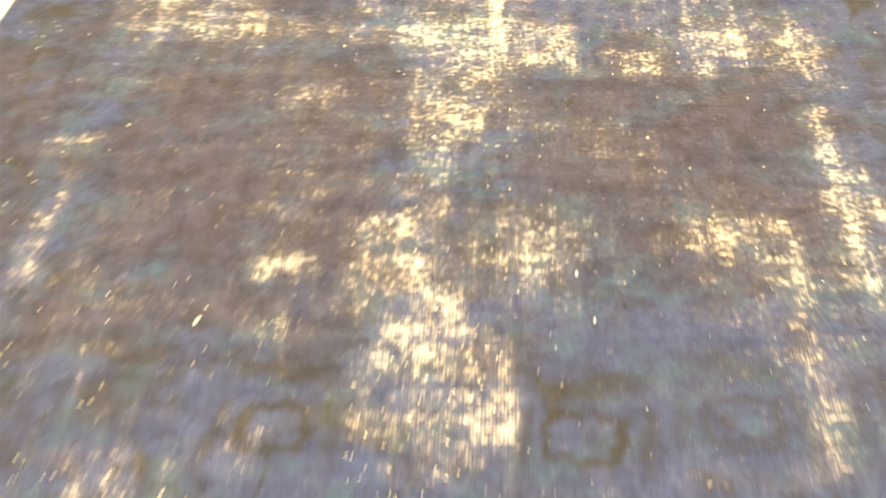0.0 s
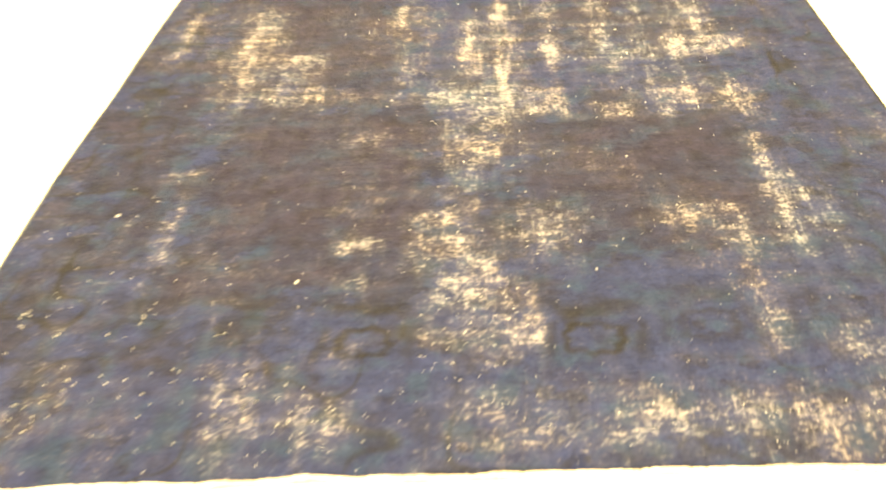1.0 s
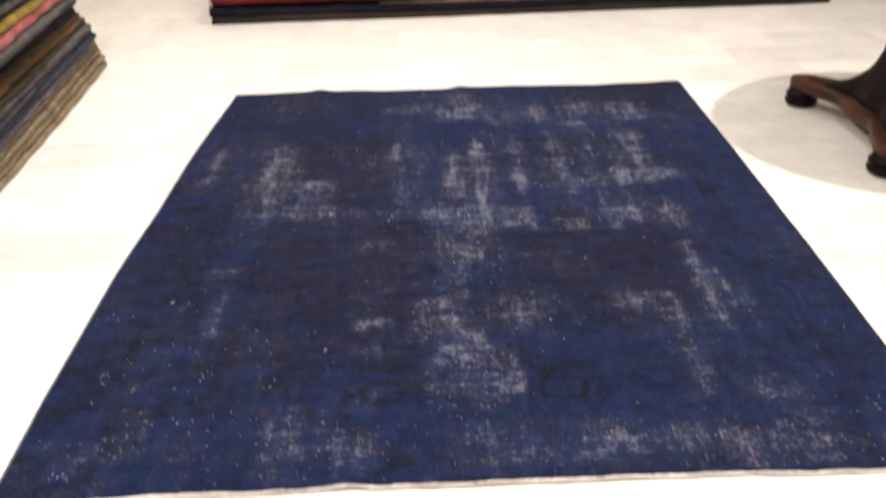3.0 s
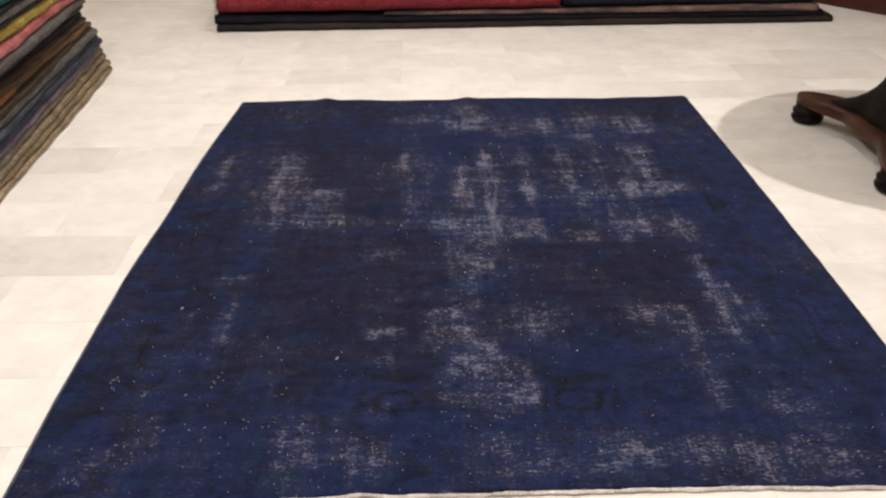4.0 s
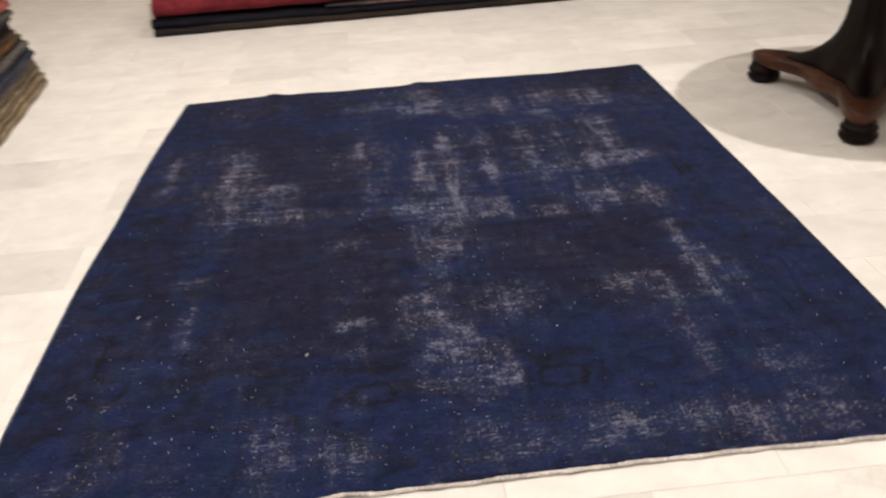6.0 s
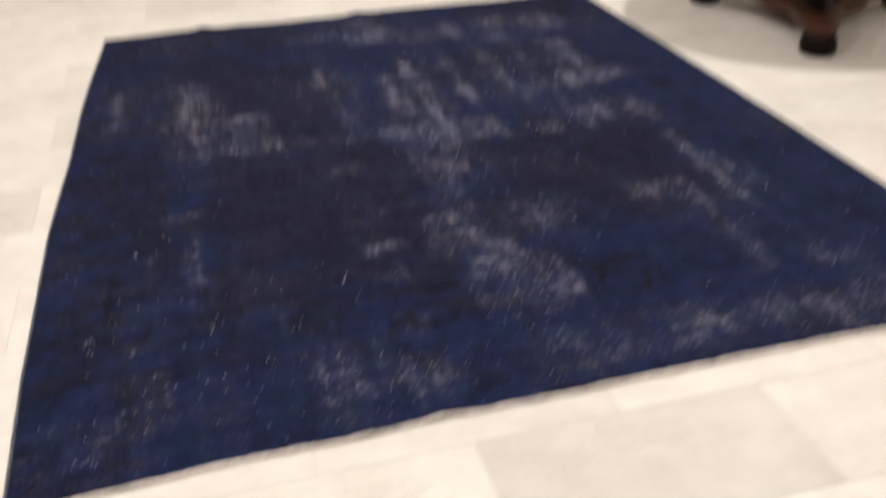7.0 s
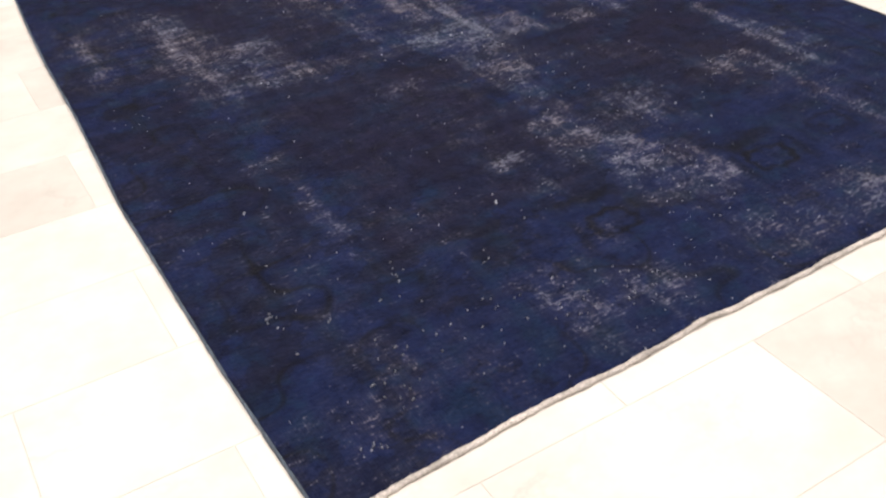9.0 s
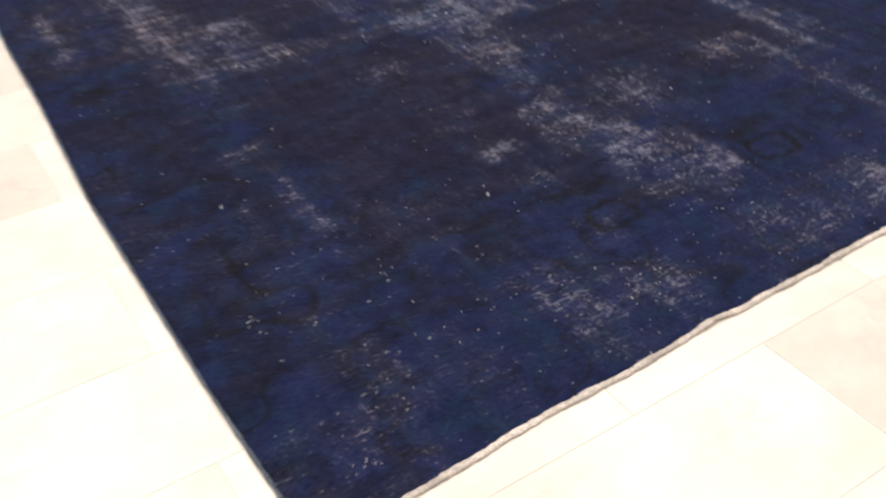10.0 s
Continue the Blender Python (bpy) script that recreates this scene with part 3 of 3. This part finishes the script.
# ---- folded rugs ----
def folded_rug(name, length, depth, thick, mat, seed, sag=0.0, wave=0.012, label="", group="", flat=0.0, taper=1.0, lift=0.0):
    """A rug folded over, its rounded fold along x = 0 facing +x, lying along y from 0 to -length, its base at z = 0,
    at the far end lifted, and its thickness there times taper."""
    rng = random.Random(seed)
    ph = [rng.uniform(0, 6.28) for _ in range(4)]
    sections = []
    for i in range(61):
        y = -length * i / 60
        bulge = wave * (math.sin(2.3 * y + ph[0]) + 0.5 * math.sin(6.1 * y + ph[1])) + 0.003 * math.sin(23 * y + ph[2]) + rng.uniform(-0.2, 0.2) * wave
        far = i / 60
        h = thick * (1 + (taper - 1) * far) * (1 + 0.10 * math.sin(3.7 * y + ph[3]) + 0.05 * math.sin(17 * y + ph[1]) + rng.uniform(-0.05, 0.05))
        ring = []
        for k in range(13):
            a = -math.pi / 2 + math.pi * k / 12
            # two plies with a shallow crease where they meet
            r = 1 - 0.14 * math.exp(-((a - 0.15) / 0.20) ** 2) * (1 - flat)
            ring.append((bulge + (math.cos(a) * r - 1) * h * 0.75, y, lift * far + h / 2 + math.sin(a) * h / 2))
        ring += [(-depth, y, lift * far + h), (-depth, y, lift * far)]
        sections.append(ring)
    ob = link(name, swept(sections), mat)
    return tagged(ob, label, "folded rug", group)


# word, colour, second colour, thickness at the far corner, how the thickness changes towards the other end, how far it lies back
LAYERS = [("tan", (0.20, 0.150, 0.095), None, 0.034, 0.55, 0.000), ("sand", (0.19, 0.145, 0.09), (0.12, 0.09, 0.055), 0.032, 0.6, 0.012), ("brown tan", (0.15, 0.115, 0.075), None, 0.032, 0.6, 0.026),
          ("olive grey", (0.125, 0.105, 0.072), (0.09, 0.08, 0.062), 0.030, 0.6, 0.040), ("mauve", (0.115, 0.085, 0.115), (0.075, 0.060, 0.080), 0.018, 1.7, 0.048), ("dark navy", (0.022, 0.024, 0.036), (0.040, 0.042, 0.055), 0.030, 1.2, 0.042),
          ("blue grey", (0.044, 0.046, 0.056), (0.024, 0.025, 0.034), 0.016, 1.4, 0.048), ("slate grey", (0.078, 0.073, 0.070), (0.055, 0.045, 0.036), 0.030, 1.4, 0.062), ("dark brown", (0.032, 0.022, 0.014), None, 0.014, 1.4, 0.080)]
LAYERS += [("rust brown", (0.060, 0.045, 0.025), (0.12, 0.050, 0.018), 0.026, 1.2, 0.090), ("brown", (0.05, 0.032, 0.02), None, 0.018, 1.2, 0.110), ("near black", (0.012, 0.009, 0.012), None, 0.040, 1.0, 0.140),
           ("dark grey", (0.045, 0.041, 0.040), None, 0.020, 1.0, 0.110), ("grey", (0.078, 0.072, 0.068), (0.062, 0.052, 0.045), 0.034, 1.0, 0.085), ("coral pink", (0.27, 0.075, 0.07), (0.27, 0.115, 0.105), 0.042, 1.0, 0.095),
           ("mustard yellow", (0.22, 0.155, 0.035), None, 0.036, 1.0, 0.115), ("charcoal", (0.022, 0.020, 0.022), None, 0.018, 1.0, 0.140)]
LAYERS += [("pale grey", (0.105, 0.098, 0.092), None, 0.038, 1.0, 0.125), ("black", (0.010, 0.010, 0.012), None, 0.022, 1.0, 0.145), ("teal", (0.012, 0.055, 0.058), None, 0.042, 1.0, 0.130),
           ("wine red", (0.12, 0.02, 0.025), None, 0.045, 1.0, 0.140)]
z, lift = 0.001, 0.0
for n, (word, colour, second, thick, taper, back) in enumerate(LAYERS):
    mat = textile("wool_" + word.replace(" ", "_"), tuple(1.45 * c for c in colour), tuple(1.45 * c for c in second) if second else None, 14.0)
    ob = folded_rug("folded_rug", 2.15 - 0.02 * (n % 3), 1.05, thick, mat, 40 + n, wave=0.003 if n < 5 else 0.008,
                    label=word + " wool rug, folded, in a tall pile", group="tall pile of folded rugs", taper=taper, lift=lift)
    ob.matrix_world = pose(-1.640 - back * 0.60, 3.485 - back * 0.5, z, 0, 0, 2.4)
    z += thick * 0.985
    lift += thick * 0.985 * (taper - 1)

# the low stack along the far side
BROWN = textile("wool_dark_brown", (0.040, 0.028, 0.020), (0.022, 0.019, 0.02), 5.0)
INKY = textile("wool_inky_navy", (0.012, 0.011, 0.018), None)
CRIMSON = textile("wool_crimson", (0.20, 0.024, 0.032), (0.14, 0.02, 0.03), 4.0)
PATTERNED = textile("wool_patterned_salmon", (0.21, 0.125, 0.10), (0.045, 0.036, 0.04), 7.0)
PALE_FRINGE = textile("pale_cotton_fringe", (0.55, 0.45, 0.38))
stack_group = "low stack of folded rugs"
turn_far = 88.4


def stack_layer(mat, length, x, z, thick, depth, seed, label, sunk=0.0, taper=1.0, lift=0.0):
    ob = folded_rug("folded_rug", length, depth, thick, mat, seed, wave=0.003, label=label, group=stack_group, flat=0.6, taper=taper, lift=lift)
    # the fold faces the rug in the middle of the floor
    ob.matrix_world = pose(x, 4.215 + (x + 1.277) * 0.029 + sunk, z, 0, 0, -turn_far)
    return ob


stack_layer(BROWN, 3.46, 2.18, 0.001, 0.036, 0.9, 71, "dark brown wool rug, folded, at the bottom of a low stack")
stack_layer(INKY, 3.42, 2.13, 0.035, 0.027, 0.9, 72, "inky navy wool rug, folded, in a low stack", 0.012, taper=1.9)
stack_layer(PATTERNED, 2.45, 2.09, 0.061, 0.036, 0.86, 73, "salmon patterned wool rug, folded, in a low stack", 0.004, taper=0.3, lift=0.020)
crimson = stack_layer(CRIMSON, 1.89, 0.62, 0.094, 0.10, 0.86, 74, "crimson wool rug with pale fringe, folded, on a low stack", 0.010)
bm = bmesh.new()
for k in range(26):
    z0 = 0.004 + 0.0031 * k
    box(-0.006 - 0.02 * random.Random(k).random(), 0.0, -1.896 - 0.012 * random.Random(k + 50).random(), -1.888, z0, z0 + 0.0024, bm=bm)
part("fringe", bm, PALE_FRINGE, crimson, "pale cotton fringe")
stack_layer(INKY, 1.42, 2.06, 0.097, 0.06, 0.8, 75, "inky navy wool rug, folded, on top of a low stack", 0.04)

# a second pile, olive at the bottom, behind the table
z = 0.001
for n, (word, colour, thick) in enumerate((("olive green", (0.13, 0.13, 0.04), 0.035), ("near black", (0.015, 0.014, 0.013), 0.05), ("dark brown", (0.045, 0.03, 0.02), 0.05), ("dark green", (0.03, 0.045, 0.03), 0.05))):
    ob = folded_rug("folded_rug", 1.6, 0.9, thick, textile("wool_" + word.replace(" ", "_") + "_pile", colour), 90 + n, wave=0.004,
                    label=word + " wool rug, folded, in a pile behind the table", group="pile of folded rugs behind the table")
    ob.matrix_world = pose(2.58 + 0.01 * n, 2.45 - 0.01 * n, z, 0, 0, 180 - 1.5)
    z += thick * 0.985


# ---- the pedestal table ----
TX, TY, TOP_Z = 1.66, 2.32, 0.75
table = tagged(new("pedestal_table"), "round dark mahogany pedestal table on three scrolled feet", "table")
table.location = (TX, TY, 0)
part("tabletop", turned([(0.42, 0.705), (0.455, 0.708), (0.49, 0.720), (0.504, 0.728), (0.508, 0.738), (0.500, 0.748), (0.485, 0.75)], 72), MAHOGANY, table)
# a three-armed base with hollow sides that rises into the column, its arms ending over the feet
FEET = (124.5, 241.0, 2.0)


def arm(t):
    """1 on the line of a foot, 0 half-way between two feet."""
    nearest = min(abs((math.degrees(t) - f + 180) % 360 - 180) for f in FEET)
    return max(0.0, math.cos(1.5 * radians(min(nearest, 60))))


def base_radius(t, inset):
    return 0.203 + 0.050 * arm(t) ** 4 + 0.225 * arm(t) ** 18 - inset


sections = []
turns = np.linspace(0, 2 * math.pi, 181)[:-1]
for inset, z in ((0.030, 0.071), (0.006, 0.073), (0.0, 0.080), (0.0, 0.104), (0.005, 0.113), (0.016, 0.117)):
    sections.append([(base_radius(t, inset) * math.cos(t), base_radius(t, inset) * math.sin(t), z) for t in turns])
base = part("base", swept(sections), MAHOGANY_WORN_LIT, table, "hollow-sided brown base, worn, with lamplight painted into its paler colour")
# the column spreads over the arms in a hollow curve
shaft = []
for k, z, r in ((0.74, 0.114, 0.16), (0.62, 0.124, 0.158), (0.44, 0.138, 0.150), (0.27, 0.158, 0.138), (0.15, 0.185, 0.126), (0.07, 0.215, 0.114), (0.02, 0.250, 0.103), (0.0, 0.30, 0.090), (0.0, 0.36, 0.080), (0.0, 0.41, 0.074),
                (0.0, 0.45, 0.072), (0.0, 0.47, 0.082), (0.0, 0.49, 0.082), (0.0, 0.50, 0.072), (0.0, 0.58, 0.078), (0.0, 0.66, 0.13), (0.0, 0.69, 0.19), (0.0, 0.705, 0.20)):
    ridge = 0.30 if z < 0.46 else 0.0
    shaft.append([(rad * math.cos(t), rad * math.sin(t), z) for t in turns for rad in (k * base_radius(t, 0.02) * 0.86 + (1 - k) * r * (1 - 0.4 * ridge + ridge * arm(t) ** 3),)])
part("column", swept(shaft), MAHOGANY, table)
foot = [(0.040, 0.001), (0.055, 0.006), (0.063, 0.018), (0.064, 0.028), (0.051, 0.036), (0.060, 0.043), (0.062, 0.053), (0.054, 0.061), (0.050, 0.066), (0.052, 0.073)]
for angle in FEET:
    a = radians(angle)
    part("bun_foot", turned(foot, 28, x=0.42 * math.cos(a), y=0.42 * math.sin(a)), MAHOGANY, base, "dark carved bun foot")

# ---- the dark cabinet in the far corner ----
cabinet = tagged(new("cabinet"), "dark red-brown mahogany cabinet standing on the tiles", "cabinet")
cabinet.matrix_world = pose(2.315, 4.72, 0, 0, 0, -50.8)
part("plinth", box(-0.35, 1.05, 0.012, 0.50, 0.001, 0.09, 0.006), RED_WOOD, cabinet)
part("body", box(-0.34, 1.04, 0.022, 0.50, 0.09, 0.86, 0.004), RED_WOOD, cabinet)
part("top", box(-0.36, 1.06, 0.0, 0.51, 0.86, 0.89, 0.006), RED_WOOD, cabinet)
for x in (-0.31, 0.36):
    part("door", box(x, x + 0.64, 0.006, 0.022, 0.12, 0.83, 0.004), RED_WOOD, cabinet)

# ---- the floor's tiles, in running bond ----
LONG, WIDE, GAP = 0.533, 0.2585, 0.0010
TURN = 0.0
tile_mesh = None
for_rest = bmesh.new()


def tile_shape(bm, x, y, turn):
    """One tile with eased edges, its top at z = 0."""
    c, s = math.cos(turn), math.sin(turn)
    loops = []
    for inset, z in ((0.0, -0.006), (0.0, -0.0007), (0.0009, 0.0)):
        hx, hy = LONG / 2 - GAP / 2 - inset, WIDE / 2 - GAP / 2 - inset
        loops.append([bm.verts.new((x + px * c - py * s, y + px * s + py * c, z)) for px, py in ((-hx, -hy), (hx, -hy), (hx, hy), (-hx, hy))])
    for a, b in zip(loops, loops[1:]):
        for k in range(4):
            bm.faces.new((a[k], a[(k + 1) % 4], b[(k + 1) % 4], b[k]))
    bm.faces.new(loops[-1])


one = bmesh.new()
tile_shape(one, 0, 0, 0)
tile_mesh = bpy.data.meshes.new("tile")
one.to_mesh(tile_mesh)
one.free()
tile_mesh.materials.append(TILE)
grey_mesh = tile_mesh.copy()
grey_mesh.materials.clear()
grey_mesh.materials.append(GREY_TILE)
pale_grey_mesh = tile_mesh.copy()
pale_grey_mesh.materials.clear()
pale_grey_mesh.materials.append(PALE_GREY_TILE)
# tiles of a greyer batch, by a place on each
GREY_AT = ((-1.25, 1.55), (0.02, 0.25))
PALE_GREY_AT = ((1.3, 3.12), (1.6, 3.36), (2.1, 3.36), (-1.0, 2.10), (-1.0, 2.60), (-1.5, 2.35), (-1.9, 0.5), (-0.7, 3.36))
for row in range(-13, 22):
    for col in range(-7, 9):
        start = (-1.053 if row % 2 == 0 else -1.320) + 2 * LONG
        lx, ly = start + (col + 0.5) * LONG, (row + 0.5) * WIDE
        x, y = lx - TURN * ly, 0.400 + ly + TURN * lx
        if not (X0 + 0.28 < x < X1 - 0.28 and Y0 + 0.15 < y < Y1 - 0.15):
            continue
        if -2.1 < x < 3.2 and -0.75 < y < 5.0:
            lies_at = lambda places: any(abs(gx0 - x) < LONG / 2 and abs(gy0 - y) < WIDE / 2 for gx0, gy0 in places)
            tile = new("tile", grey_mesh if lies_at(GREY_AT) else pale_grey_mesh if lies_at(PALE_GREY_AT) else tile_mesh)
            tile.parent = floor
            tile.matrix_world = pose(x, y, 0, 0, 0, math.degrees(TURN))
        else:
            tile_shape(for_rest, x, y, TURN)
tagged(link("far_tiles", for_rest, TILE_FAR, floor), kind="stuff")
